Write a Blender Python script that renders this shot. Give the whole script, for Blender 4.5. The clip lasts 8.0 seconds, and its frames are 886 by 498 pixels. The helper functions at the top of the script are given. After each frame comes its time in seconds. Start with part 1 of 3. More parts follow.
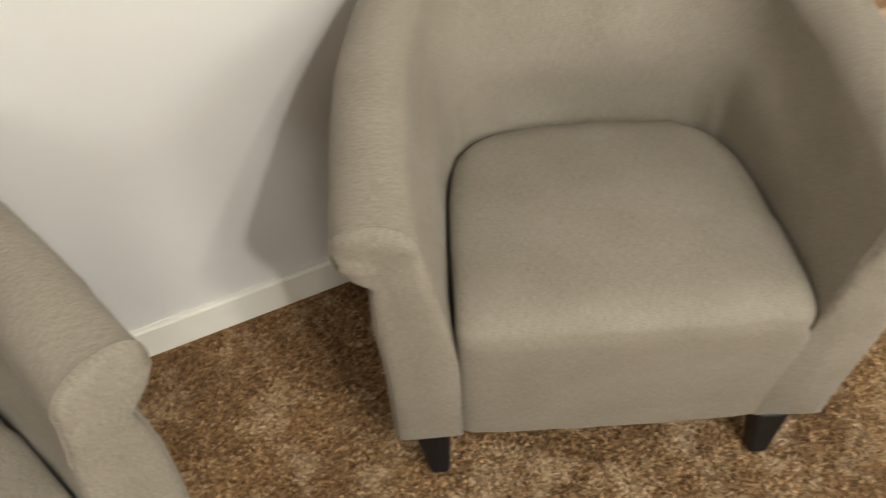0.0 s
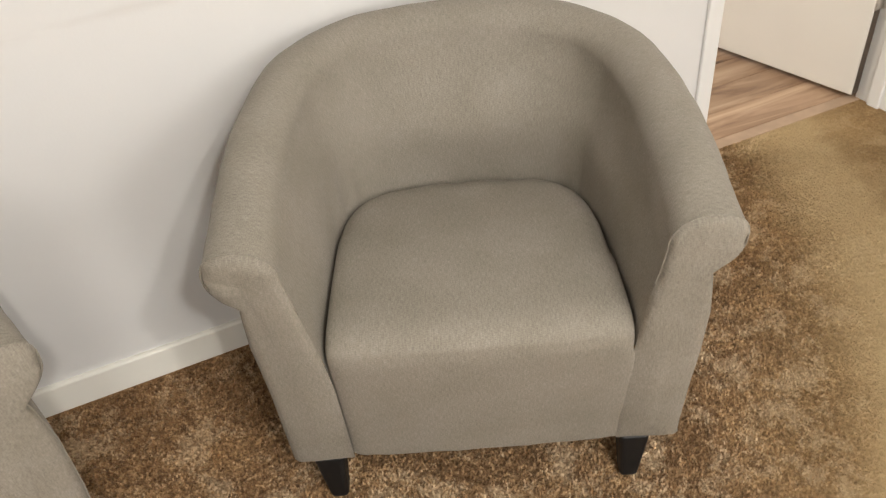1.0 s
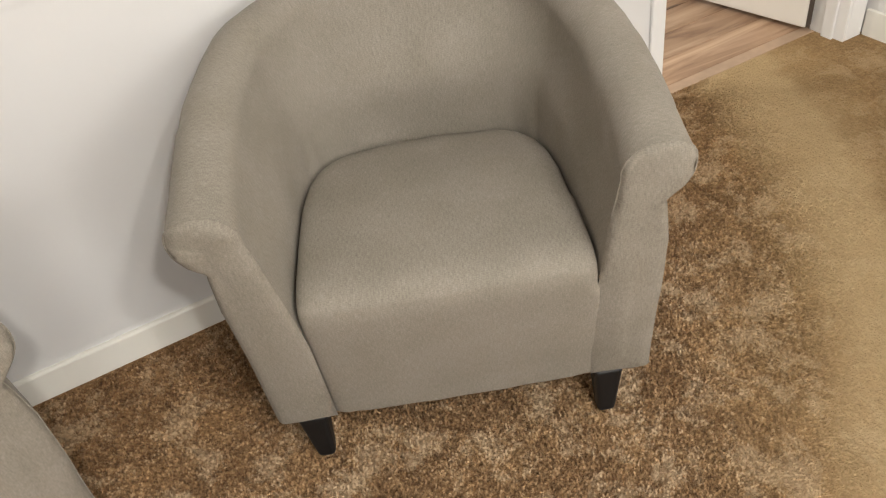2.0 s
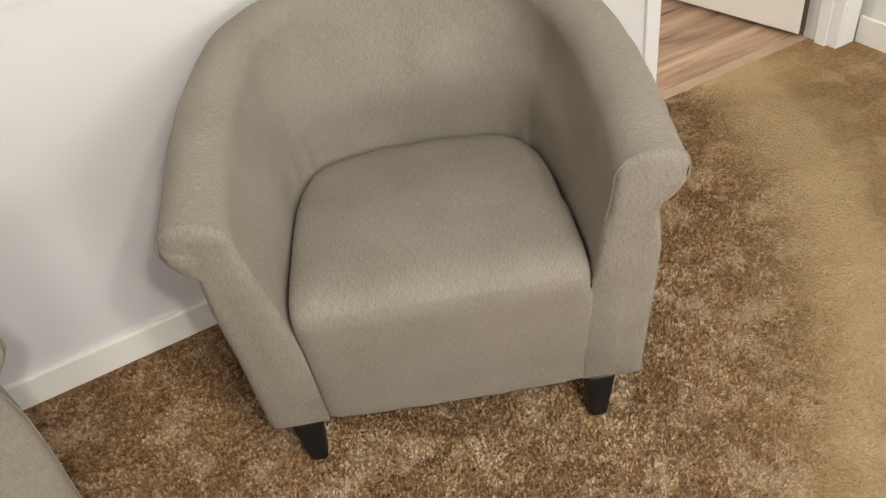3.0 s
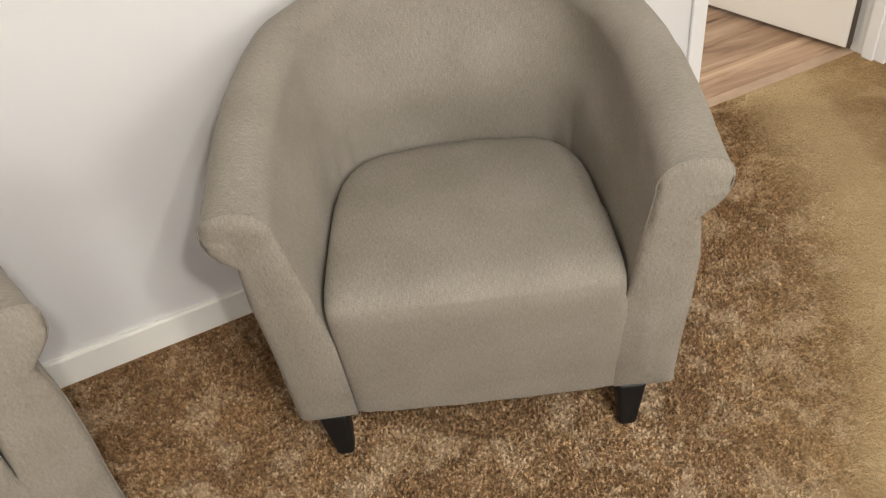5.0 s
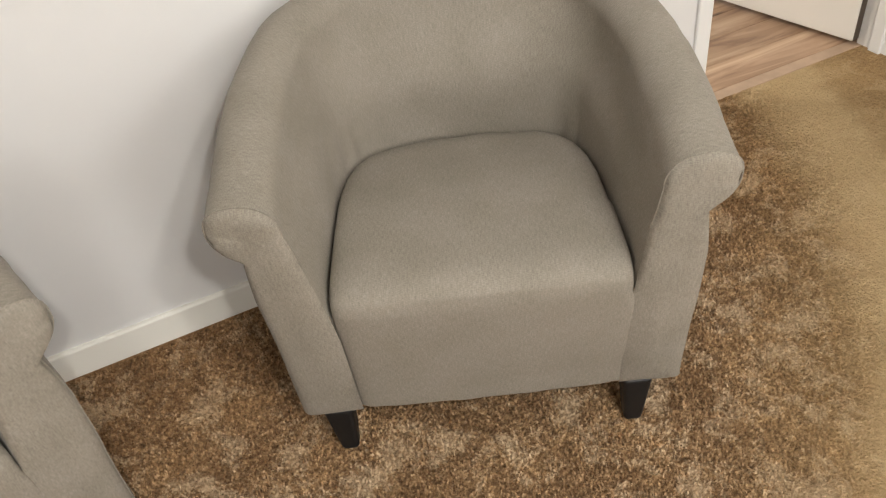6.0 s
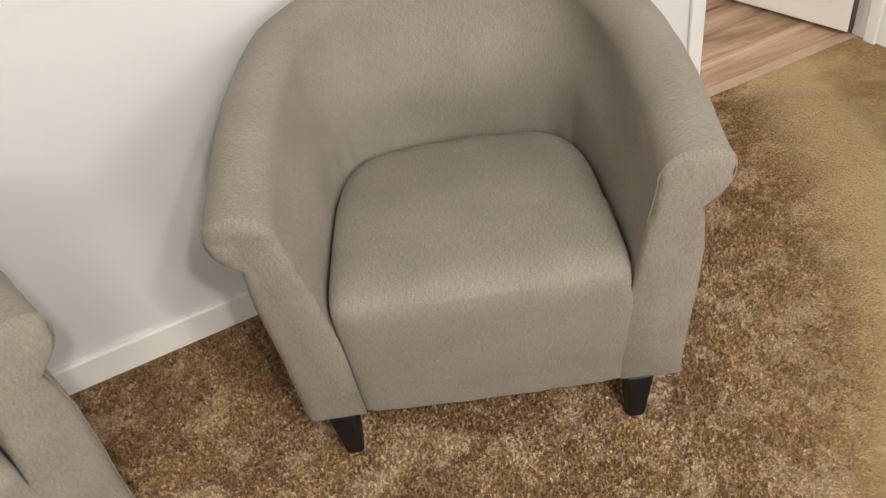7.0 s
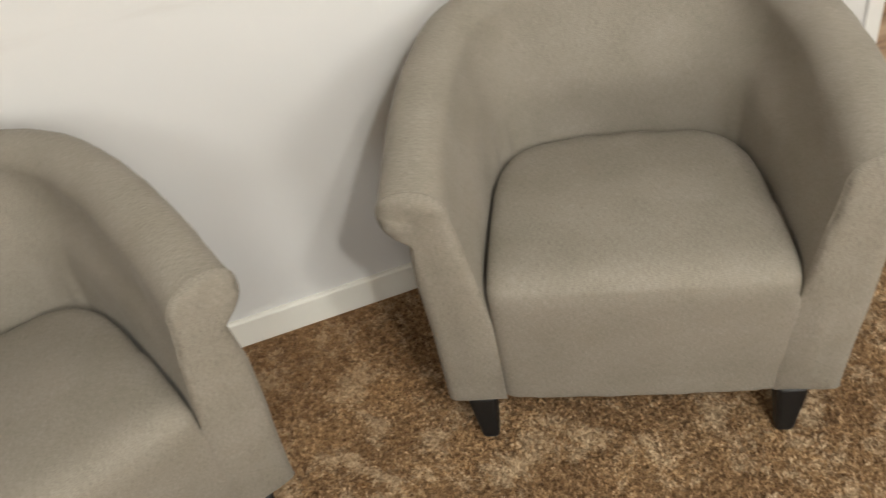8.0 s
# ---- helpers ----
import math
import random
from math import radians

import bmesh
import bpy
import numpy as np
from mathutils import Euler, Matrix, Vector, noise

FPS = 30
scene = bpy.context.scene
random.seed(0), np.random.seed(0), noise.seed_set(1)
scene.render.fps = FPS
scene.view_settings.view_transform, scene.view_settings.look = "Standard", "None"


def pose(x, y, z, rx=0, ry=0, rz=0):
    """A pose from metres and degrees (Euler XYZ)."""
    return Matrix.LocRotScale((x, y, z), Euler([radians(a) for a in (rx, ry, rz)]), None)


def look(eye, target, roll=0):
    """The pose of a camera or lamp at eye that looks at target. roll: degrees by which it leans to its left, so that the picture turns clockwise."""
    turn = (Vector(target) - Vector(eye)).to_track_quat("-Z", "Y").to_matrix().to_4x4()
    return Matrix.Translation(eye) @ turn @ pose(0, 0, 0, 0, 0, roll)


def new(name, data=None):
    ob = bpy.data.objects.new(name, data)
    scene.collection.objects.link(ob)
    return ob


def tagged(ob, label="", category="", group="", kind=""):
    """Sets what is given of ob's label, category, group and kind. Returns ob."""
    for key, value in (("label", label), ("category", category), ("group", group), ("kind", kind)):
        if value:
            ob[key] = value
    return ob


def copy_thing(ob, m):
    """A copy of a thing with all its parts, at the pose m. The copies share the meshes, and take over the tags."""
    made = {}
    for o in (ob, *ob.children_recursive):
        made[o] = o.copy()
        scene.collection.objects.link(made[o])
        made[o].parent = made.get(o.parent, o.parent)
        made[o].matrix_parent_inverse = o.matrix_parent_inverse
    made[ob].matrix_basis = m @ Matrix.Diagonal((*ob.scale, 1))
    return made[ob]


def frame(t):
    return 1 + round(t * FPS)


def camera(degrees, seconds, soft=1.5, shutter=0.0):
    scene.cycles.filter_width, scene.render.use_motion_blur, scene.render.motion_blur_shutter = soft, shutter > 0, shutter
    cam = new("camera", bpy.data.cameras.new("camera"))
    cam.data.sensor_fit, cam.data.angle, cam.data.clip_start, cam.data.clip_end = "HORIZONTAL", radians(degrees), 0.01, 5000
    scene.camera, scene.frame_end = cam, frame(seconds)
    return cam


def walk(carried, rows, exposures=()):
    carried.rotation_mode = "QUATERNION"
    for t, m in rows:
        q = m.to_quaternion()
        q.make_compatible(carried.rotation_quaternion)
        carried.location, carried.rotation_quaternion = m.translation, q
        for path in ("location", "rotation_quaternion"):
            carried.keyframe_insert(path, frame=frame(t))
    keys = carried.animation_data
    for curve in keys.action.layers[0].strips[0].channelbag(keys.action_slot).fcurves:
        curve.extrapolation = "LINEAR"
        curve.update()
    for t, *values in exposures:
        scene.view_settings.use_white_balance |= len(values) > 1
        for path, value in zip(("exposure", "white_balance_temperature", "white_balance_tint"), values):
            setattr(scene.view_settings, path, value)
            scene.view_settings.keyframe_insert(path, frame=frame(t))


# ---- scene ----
cam = camera(59.5, 8.0, soft=1.25, shutter=0.3)
PATH = [
    (0, (-0.226, -0.637, 1.176), (-0.238, 0.765, -0.251), -4.2),
    (0.15, (-0.174, -0.671, 1.181), (-0.156, 0.768, -0.212), -3.9),
    (0.3, (-0.134, -0.699, 1.189), (-0.086, 0.784, -0.151), -2.6),
    (0.5, (-0.085, -0.75, 1.201), (-0.043, 0.793, -0.07), -1.2),
    (0.7, (-0.043, -0.786, 1.213), (-0.043, 0.772, -0.041), -2.0),
    (1, (-0.004, -0.832, 1.219), (-0.054, 0.732, -0.027), -5.8),
    (1.5, (0.025, -0.865, 1.2), (-0.024, 0.681, -0.068), -9.4),
    (2, (0.024, -0.873, 1.198), (0.007, 0.648, -0.101), -9.8),
    (3.5, (0.029, -0.871, 1.203), (0.024, 0.658, -0.086), -9.1),
    (4, (0.022, -0.88, 1.205), (-0.028, 0.653, -0.078), -8.3),
    (5.5, (0.009, -0.867, 1.201), (-0.064, 0.658, -0.091), -8.3),
    (6, (0.006, -0.866, 1.201), (-0.072, 0.653, -0.097), -8.4),
    (6.5, (0.011, -0.869, 1.204), (-0.07, 0.651, -0.092), -9.5),
    (7, (0.017, -0.87, 1.203), (-0.072, 0.654, -0.089), -10.3),
    (7.3, (0.016, -0.87, 1.205), (-0.091, 0.665, -0.072), -11.0),
    (7.5, (0.01, -0.865, 1.205), (-0.153, 0.669, -0.067), -12.5),
    (7.7, (-0.015, -0.874, 1.198), (-0.25, 0.652, -0.073), -13.3),
    (8, (-0.073, -0.897, 1.208), (-0.422, 0.622, -0.044), -12.0),
]
# the picture starts and ends a little warmer
TINTS = [(0, 0, 6840, 7), (0.5, 0, 6700, 9), (1.5, 0, 6600, 10), (3.0, 0, 6530, 10), (7.0, 0, 6530, 10), (8, -0.07, 6590, 7)]
walk(cam, [(t, look(eye, target, roll)) for t, eye, target, roll in PATH], TINTS)

# ---- light ----
world = bpy.data.worlds.new("world")
scene.world = world
world.use_nodes = True
world.node_tree.nodes["Background"].inputs["Color"].default_value = (0.9, 0.86, 0.8, 1)
world.node_tree.nodes["Background"].inputs["Strength"].default_value = 0.004

WALL_ANGLE = 23.2
ROOM = pose(0, 0, 0, 0, 0, WALL_ANGLE)


def at_room(u, n, z):
    """A place from metres along the chair wall, towards it, and up."""
    return ROOM @ Vector((u, n, z))


def bulb(name, place, watts, radius, colour):
    lamp = bpy.data.lights.new(name, "POINT")
    lamp.energy, lamp.shadow_soft_size, lamp.color = watts, radius, colour
    ob = new(name, lamp)
    ob.location = place
    return ob


# a two-bulb ceiling fixture behind the camera; deeper in the room a wide shaded lamp and an added fill light
bulb("ceiling_bulb", at_room(-0.10, -2.05, 2.28), 91, 0.05, (1.0, 0.983, 0.932))
bulb("ceiling_bulb", at_room(0.26, -1.88, 2.28), 47, 0.05, (1.0, 0.983, 0.932))
# second one: unseen fill, added to lift the chair front and lower wall
for place, watts in ((at_room(1.0, -4.6, 1.95), 50), (at_room(-0.9, -4.9, 2.0), 46)):
    far_lamp_and_fill = bpy.data.lights.new("far_lamp_and_fill", "AREA")
    far_lamp_and_fill.shape, far_lamp_and_fill.size, far_lamp_and_fill.energy, far_lamp_and_fill.color = "DISK", 1.2, watts, (1.0, 0.985, 0.95)
    new("far_lamp_and_fill", far_lamp_and_fill).matrix_world = look(place, (-0.4, 0.2, 0.4))
# unseen light, added in the hall to brighten the door and jamb
bulb("hall_fill", at_room(-0.35, 1.3, 2.15), 54, 0.08, (1.0, 0.955, 0.87))


# ---- materials ----
def material(name, roughness=0.6, metallic=0.0):
    m = bpy.data.materials.new(name)
    m.use_nodes = True
    b = m.node_tree.nodes["Principled BSDF"]
    b.inputs["Roughness"].default_value, b.inputs["Metallic"].default_value = roughness, metallic
    return m, m.node_tree.nodes, m.node_tree.links, b


def node(nodes, kind, **values):
    n = nodes.new(kind)
    for key, value in values.items():
        n.inputs[key.replace("_", " ")].default_value = value
    return n


def ramp(nodes, stops):
    r = nodes.new("ShaderNodeValToRGB")
    e = r.color_ramp.elements
    while len(e) < len(stops):
        e.new(0.5)
    for el, (at, c) in zip(e, stops):
        el.position, el.color = at, (*c, 1)
    return r


def coords(nodes, links, scale, source="Object", turn=0.0):
    t = nodes.new("ShaderNodeTexCoord")
    m = nodes.new("ShaderNodeMapping")
    m.inputs["Scale"].default_value = scale
    m.inputs["Rotation"].default_value = (0, 0, radians(turn))
    links.new(t.outputs[source], m.inputs["Vector"])
    return m.outputs["Vector"]


def mixed(nodes, links, a, b, fac, blend="MIX"):
    """Mix two colours, each a socket or a tuple."""
    m = nodes.new("ShaderNodeMix")
    m.data_type, m.blend_type = "RGBA", blend
    for slot, v in ((m.inputs[6], a), (m.inputs[7], b), (m.inputs[0], fac)):
        if isinstance(v, tuple):
            slot.default_value = (*v, 1)
        elif isinstance(v, (int, float)):
            slot.default_value = v
        else:
            links.new(v, slot)
    return m.outputs[2]


def bumped(nodes, links, b, height, strength, distance=0.002, under=None):
    n = node(nodes, "ShaderNodeBump", Strength=strength, Distance=distance)
    links.new(height, n.inputs["Height"])
    if under:
        links.new(under, n.inputs["Normal"])
    links.new(n.outputs["Normal"], b.inputs["Normal"])
    return n.outputs["Normal"]


def fabric_material():
    m, nodes, links, b = material("woven_taupe_fabric", 0.8)
    # heathered yarn along the cloth, a finer cross weave, and soft broad mottling
    warp = node(nodes, "ShaderNodeTexNoise", Scale=1.0, Detail=2.0, Roughness=0.6)
    links.new(coords(nodes, links, (760, 105, 1), "UV"), warp.inputs["Vector"])
    weft = node(nodes, "ShaderNodeTexNoise", Scale=1.0, Detail=2.0, Roughness=0.6)
    links.new(coords(nodes, links, (210, 1000, 1), "UV"), weft.inputs["Vector"])
    broad = node(nodes, "ShaderNodeTexNoise", Scale=9.0, Detail=2.0, Roughness=0.5)
    links.new(coords(nodes, links, (1, 1, 1)), broad.inputs["Vector"])
    # long slubs in the warp
    slub = node(nodes, "ShaderNodeTexNoise", Scale=1.0, Detail=1.0, Roughness=0.5)
    links.new(coords(nodes, links, (300, 45, 1), "UV"), slub.inputs["Vector"])
    thick = nodes.new("ShaderNodeMix")
    thick.inputs[0].default_value = 0.27
    links.new(warp.outputs["Fac"], thick.inputs[2])
    links.new(slub.outputs["Fac"], thick.inputs[3])
    yarn = nodes.new("ShaderNodeMath")
    yarn.operation = "ADD"
    links.new(thick.outputs[0], yarn.inputs[0])
    links.new(weft.outputs["Fac"], yarn.inputs[1])
    half = nodes.new("ShaderNodeMath")
    half.operation = "MULTIPLY"
    half.inputs[1].default_value = 0.5
    links.new(yarn.outputs[0], half.inputs[0])
    fleck = ramp(nodes, [(0.36, (0.186, 0.164, 0.133)), (0.5, (0.258, 0.230, 0.190)), (0.64, (0.338, 0.307, 0.260))])
    links.new(half.outputs[0], fleck.inputs["Fac"])
    mottle = ramp(nodes, [(0.3, (0.91, 0.91, 0.895)), (0.7, (1.06, 1.06, 1.075))])
    links.new(broad.outputs["Fac"], mottle.inputs["Fac"])
    links.new(mixed(nodes, links, fleck.outputs["Color"], mottle.outputs["Color"], 1.0, "MULTIPLY"), b.inputs["Base Color"])
    b.inputs["Sheen Weight"].default_value = 0.05
    b.inputs["Sheen Roughness"].default_value = 0.4
    b.inputs["Specular IOR Level"].default_value = 0.35
    crease = node(nodes, "ShaderNodeTexNoise", Scale=26.0, Detail=4.0, Roughness=0.55, Distortion=0.8)
    links.new(coords(nodes, links, (1.5, 1, 0.45)), crease.inputs["Vector"])
    slack = bumped(nodes, links, b, crease.outputs["Fac"], 0.13, 0.004)
    first = bumped(nodes, links, b, broad.outputs["Fac"], 0.22, 0.006, slack)
    bumped(nodes, links, b, half.outputs[0], 0.10, 0.0004, first)
    return m


def paint_material(name, colour, roughness, grain=0.12):
    m, nodes, links, b = material(name, roughness)
    fine = node(nodes, "ShaderNodeTexNoise", Scale=190.0, Detail=4.0, Roughness=0.6)
    links.new(coords(nodes, links, (1, 1, 1)), fine.inputs["Vector"])
    broad = node(nodes, "ShaderNodeTexNoise", Scale=2.6, Detail=5.0, Roughness=0.5)
    links.new(coords(nodes, links, (1, 1, 1)), broad.inputs["Vector"])
    tone = ramp(nodes, [(0.3, tuple(c * 0.955 for c in colour)), (0.7, colour)])
    links.new(broad.outputs["Fac"], tone.inputs["Fac"])
    links.new(tone.outputs["Color"], b.inputs["Base Color"])
    bumped(nodes, links, b, fine.outputs["Fac"], grain, 0.001)
    return m


def scuffed_paint(m):
    """A faint rubbed mark along the wall at chair-back height, over the paint."""
    nodes, links = m.node_tree.nodes, m.node_tree.links
    b = nodes["Principled BSDF"]
    plain = b.inputs["Base Color"].links[0].from_socket
    where = coords(nodes, links, (1, 1, 1))
    wave = node(nodes, "ShaderNodeTexNoise", Scale=3.0, Detail=3.0)
    links.new(where, wave.inputs["Vector"])
    axes = nodes.new("ShaderNodeSeparateXYZ")
    links.new(where, axes.inputs[0])
    high = nodes.new("ShaderNodeMath")
    high.operation = "MULTIPLY_ADD"
    high.inputs[1].default_value = 0.05
    links.new(wave.outputs["Fac"], high.inputs[0])
    links.new(axes.outputs[2], high.inputs[2])
    band = ramp(nodes, [(0.784, (0, 0, 0)), (0.800, (1, 1, 1)), (0.806, (0.6,) * 3), (0.822, (0, 0, 0))])
    links.new(high.outputs[0], band.inputs["Fac"])
    broken = node(nodes, "ShaderNodeTexNoise", Scale=5.0, Detail=4.0)
    links.new(coords(nodes, links, (1, 1, 6)), broken.inputs["Vector"])
    patchy = ramp(nodes, [(0.42, (0, 0, 0)), (0.62, (0.35,) * 3)])
    links.new(broken.outputs["Fac"], patchy.inputs["Fac"])
    mask = mixed(nodes, links, band.outputs["Color"], patchy.outputs["Color"], 1.0, "MULTIPLY")
    links.new(mixed(nodes, links, plain, (0.60, 0.565, 0.54), mask), b.inputs["Base Color"])


def carpet_colours(nodes, links, pick):
    """Flecked pile: light and dark yarns in drifting patches, and a paler lane trodden flat towards the doorway."""
    where = coords(nodes, links, (1, 1, 1))
    patch = node(nodes, "ShaderNodeTexNoise", Scale=5.6, Detail=5.0, Roughness=0.66)
    links.new(where, patch.inputs["Vector"])
    clump = node(nodes, "ShaderNodeTexNoise", Scale=105.0, Detail=3.0, Roughness=0.65)
    links.new(where, clump.inputs["Vector"])

    def sums(op, *values):
        k = nodes.new("ShaderNodeMath")
        k.operation = op
        for slot, v in zip(k.inputs, values):
            if isinstance(v, (int, float)):
                slot.default_value = v
            else:
                links.new(v, slot)
        return k.outputs[0]

    total = sums("ADD", sums("MULTIPLY", pick, 0.20), sums("MULTIPLY_ADD", clump.outputs["Fac"], 1.18, -0.215))
    yarn = ramp(nodes, [(0.18, (0.150, 0.092, 0.051)), (0.42, (0.262, 0.172, 0.100)), (0.62, (0.400, 0.285, 0.178)), (0.88, (0.66, 0.53, 0.385))])
    links.new(total, yarn.inputs["Fac"])
    tint = ramp(nodes, [(0.36, (0.88, 0.765, 0.63)), (0.5, (1.0, 0.905, 0.79)), (0.62, (1.28, 1.19, 1.03))])
    links.new(patch.outputs["Fac"], tint.inputs["Fac"])
    flecked = mixed(nodes, links, yarn.outputs["Color"], tint.outputs["Color"], 1.0, "MULTIPLY")
    # ragged clusters of cream yarn ends
    cream = node(nodes, "ShaderNodeTexNoise", Scale=9.5, Detail=9.0, Roughness=0.74, Distortion=0.3)
    links.new(where, cream.inputs["Vector"])
    ragged = ramp(nodes, [(0.51, (0.0,) * 3), (0.555, (0.45,) * 3), (0.63, (0.75,) * 3)])
    links.new(sums("ADD", cream.outputs["Fac"], sums("MULTIPLY_ADD", pick, 0.07, -0.035)), ragged.inputs["Fac"])
    flecked = mixed(nodes, links, flecked, (0.63, 0.485, 0.325), ragged.outputs["Color"])
    axes = nodes.new("ShaderNodeSeparateXYZ")
    links.new(where, axes.inputs[0])
    u, n = axes.outputs[0], axes.outputs[1]
    # darker, browner colour towards the wall
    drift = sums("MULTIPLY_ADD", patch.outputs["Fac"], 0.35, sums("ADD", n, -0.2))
    wall_tone = ramp(nodes, [(0.02, (1, 1, 1)), (0.34, (0.91, 0.855, 0.795))])
    links.new(drift, wall_tone.inputs["Fac"])
    flecked = mixed(nodes, links, flecked, wall_tone.outputs["Color"], 1.0, "MULTIPLY")
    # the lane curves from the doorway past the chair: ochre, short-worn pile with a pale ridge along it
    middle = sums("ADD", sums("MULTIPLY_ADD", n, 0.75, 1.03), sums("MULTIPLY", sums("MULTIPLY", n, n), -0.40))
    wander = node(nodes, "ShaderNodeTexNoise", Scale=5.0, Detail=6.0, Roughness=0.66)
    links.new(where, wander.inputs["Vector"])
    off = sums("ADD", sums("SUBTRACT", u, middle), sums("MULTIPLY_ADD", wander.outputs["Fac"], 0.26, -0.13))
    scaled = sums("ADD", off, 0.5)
    # worn further into the room, less beside the chair
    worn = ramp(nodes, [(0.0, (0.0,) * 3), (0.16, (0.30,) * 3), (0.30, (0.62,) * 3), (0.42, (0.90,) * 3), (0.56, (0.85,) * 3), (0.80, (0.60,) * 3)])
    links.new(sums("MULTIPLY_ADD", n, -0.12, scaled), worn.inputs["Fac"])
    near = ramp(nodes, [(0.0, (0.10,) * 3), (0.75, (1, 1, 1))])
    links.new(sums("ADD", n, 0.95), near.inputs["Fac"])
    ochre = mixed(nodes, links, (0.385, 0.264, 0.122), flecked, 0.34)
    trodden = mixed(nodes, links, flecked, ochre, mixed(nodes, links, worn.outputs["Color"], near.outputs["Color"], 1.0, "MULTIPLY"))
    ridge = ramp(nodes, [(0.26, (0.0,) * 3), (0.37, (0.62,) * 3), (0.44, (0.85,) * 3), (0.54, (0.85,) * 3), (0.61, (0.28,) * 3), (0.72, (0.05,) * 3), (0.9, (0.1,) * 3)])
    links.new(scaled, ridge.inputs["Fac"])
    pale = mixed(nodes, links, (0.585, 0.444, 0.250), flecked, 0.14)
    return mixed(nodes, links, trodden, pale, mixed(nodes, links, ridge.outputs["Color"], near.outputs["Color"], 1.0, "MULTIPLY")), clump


def pile_material():
    m, nodes, links, b = material("carpet_pile", 0.9)
    geo = nodes.new("ShaderNodeNewGeometry")
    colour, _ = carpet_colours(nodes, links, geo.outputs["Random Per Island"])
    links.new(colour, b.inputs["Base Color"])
    b.inputs["Sheen Weight"].default_value = 0.04
    b.inputs["Specular IOR Level"].default_value = 0.12
    return m


def carpet_material():
    m, nodes, links, b = material("carpet_base", 0.95)
    fine = node(nodes, "ShaderNodeTexNoise", Scale=260.0, Detail=3.0, Roughness=0.7)
    links.new(coords(nodes, links, (1, 1, 1)), fine.inputs["Vector"])
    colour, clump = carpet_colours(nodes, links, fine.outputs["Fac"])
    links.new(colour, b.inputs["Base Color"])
    b.inputs["Specular IOR Level"].default_value = 0.15
    first = bumped(nodes, links, b, clump.outputs["Fac"], 0.7, 0.012)
    bumped(nodes, links, b, fine.outputs["Fac"], 0.8, 0.006, first)
    return m


def laminate_material():
    m, nodes, links, b = material("oak_laminate", 0.38)
    info = nodes.new("ShaderNodeObjectInfo")
    vec = coords(nodes, links, (1.5, 15, 15))
    shift = nodes.new("ShaderNodeVectorMath")
    shift.operation = "MULTIPLY_ADD"
    links.new(info.outputs["Random"], shift.inputs[0])
    shift.inputs[1].default_value = (17, 31, 7)
    links.new(vec, shift.inputs[2])
    grain = node(nodes, "ShaderNodeTexNoise", Scale=1.0, Detail=7.0, Roughness=0.66, Distortion=0.8)
    links.new(shift.outputs[0], grain.inputs["Vector"])
    tone = ramp(nodes, [(0.32, (0.085, 0.046, 0.027)), (0.41, (0.25, 0.150, 0.092)), (0.52, (0.385, 0.255, 0.165)), (0.70, (0.54, 0.395, 0.275))])
    links.new(grain.outputs["Fac"], tone.inputs["Fac"])
    each = ramp(nodes, [(0.0, (0.86, 0.84, 0.82)), (1.0, (1.1, 1.08, 1.06))])
    links.new(info.outputs["Random"], each.inputs["Fac"])
    links.new(mixed(nodes, links, tone.outputs["Color"], each.outputs["Color"], 1.0, "MULTIPLY"), b.inputs["Base Color"])
    bumped(nodes, links, b, grain.outputs["Fac"], 0.12, 0.001)
    return m


def plain_material(name, colour, roughness, metallic=0.0, scale=60.0):
    m, nodes, links, b = material(name, roughness, metallic)
    fine = node(nodes, "ShaderNodeTexNoise", Scale=scale, Detail=4.0)
    links.new(coords(nodes, links, (1, 1, 1)), fine.inputs["Vector"])
    tone = ramp(nodes, [(0.3, tuple(c * 0.8 for c in colour)), (0.7, tuple(c * 1.1 for c in colour))])
    links.new(fine.outputs["Fac"], tone.inputs["Fac"])
    links.new(tone.outputs["Color"], b.inputs["Base Color"])
    bumped(nodes, links, b, fine.outputs["Fac"], 0.08, 0.001)
    return m


FABRIC = fabric_material()
WALL = paint_material("wall_paint", (0.768, 0.757, 0.746), 0.6, 0.16)
scuffed_paint(WALL)
TRIM = paint_material("trim_paint", (0.89, 0.868, 0.80), 0.5, 0.03)
CASING = paint_material("casing_paint", (0.87, 0.862, 0.845), 0.45, 0.03)
DOOR = paint_material("door_paint", (0.84, 0.812, 0.755), 0.42, 0.03)
CEILING = paint_material("ceiling_paint", (0.52, 0.51, 0.49), 0.8, 0.2)
PILE = pile_material()
CARPET = carpet_material()
LAMINATE = laminate_material()
STRIP = plain_material("threshold_strip", (0.46, 0.325, 0.225), 0.5, 0, 12)
LEG = plain_material("black_stained_wood", (0.006, 0.0055, 0.0055), 0.5, 0, 90)
UNDER = plain_material("black_dust_cloth", (0.02, 0.02, 0.02), 0.9)
THREAD = plain_material("seam_shadow_thread", (0.16, 0.135, 0.105), 0.85, 0, 300)
EDGE_WOOD = plain_material("bare_edge_wood", (0.085, 0.062, 0.045), 0.8, 0, 30)
METAL = plain_material("painted_hinge", (0.62, 0.58, 0.52), 0.4, 0.0)


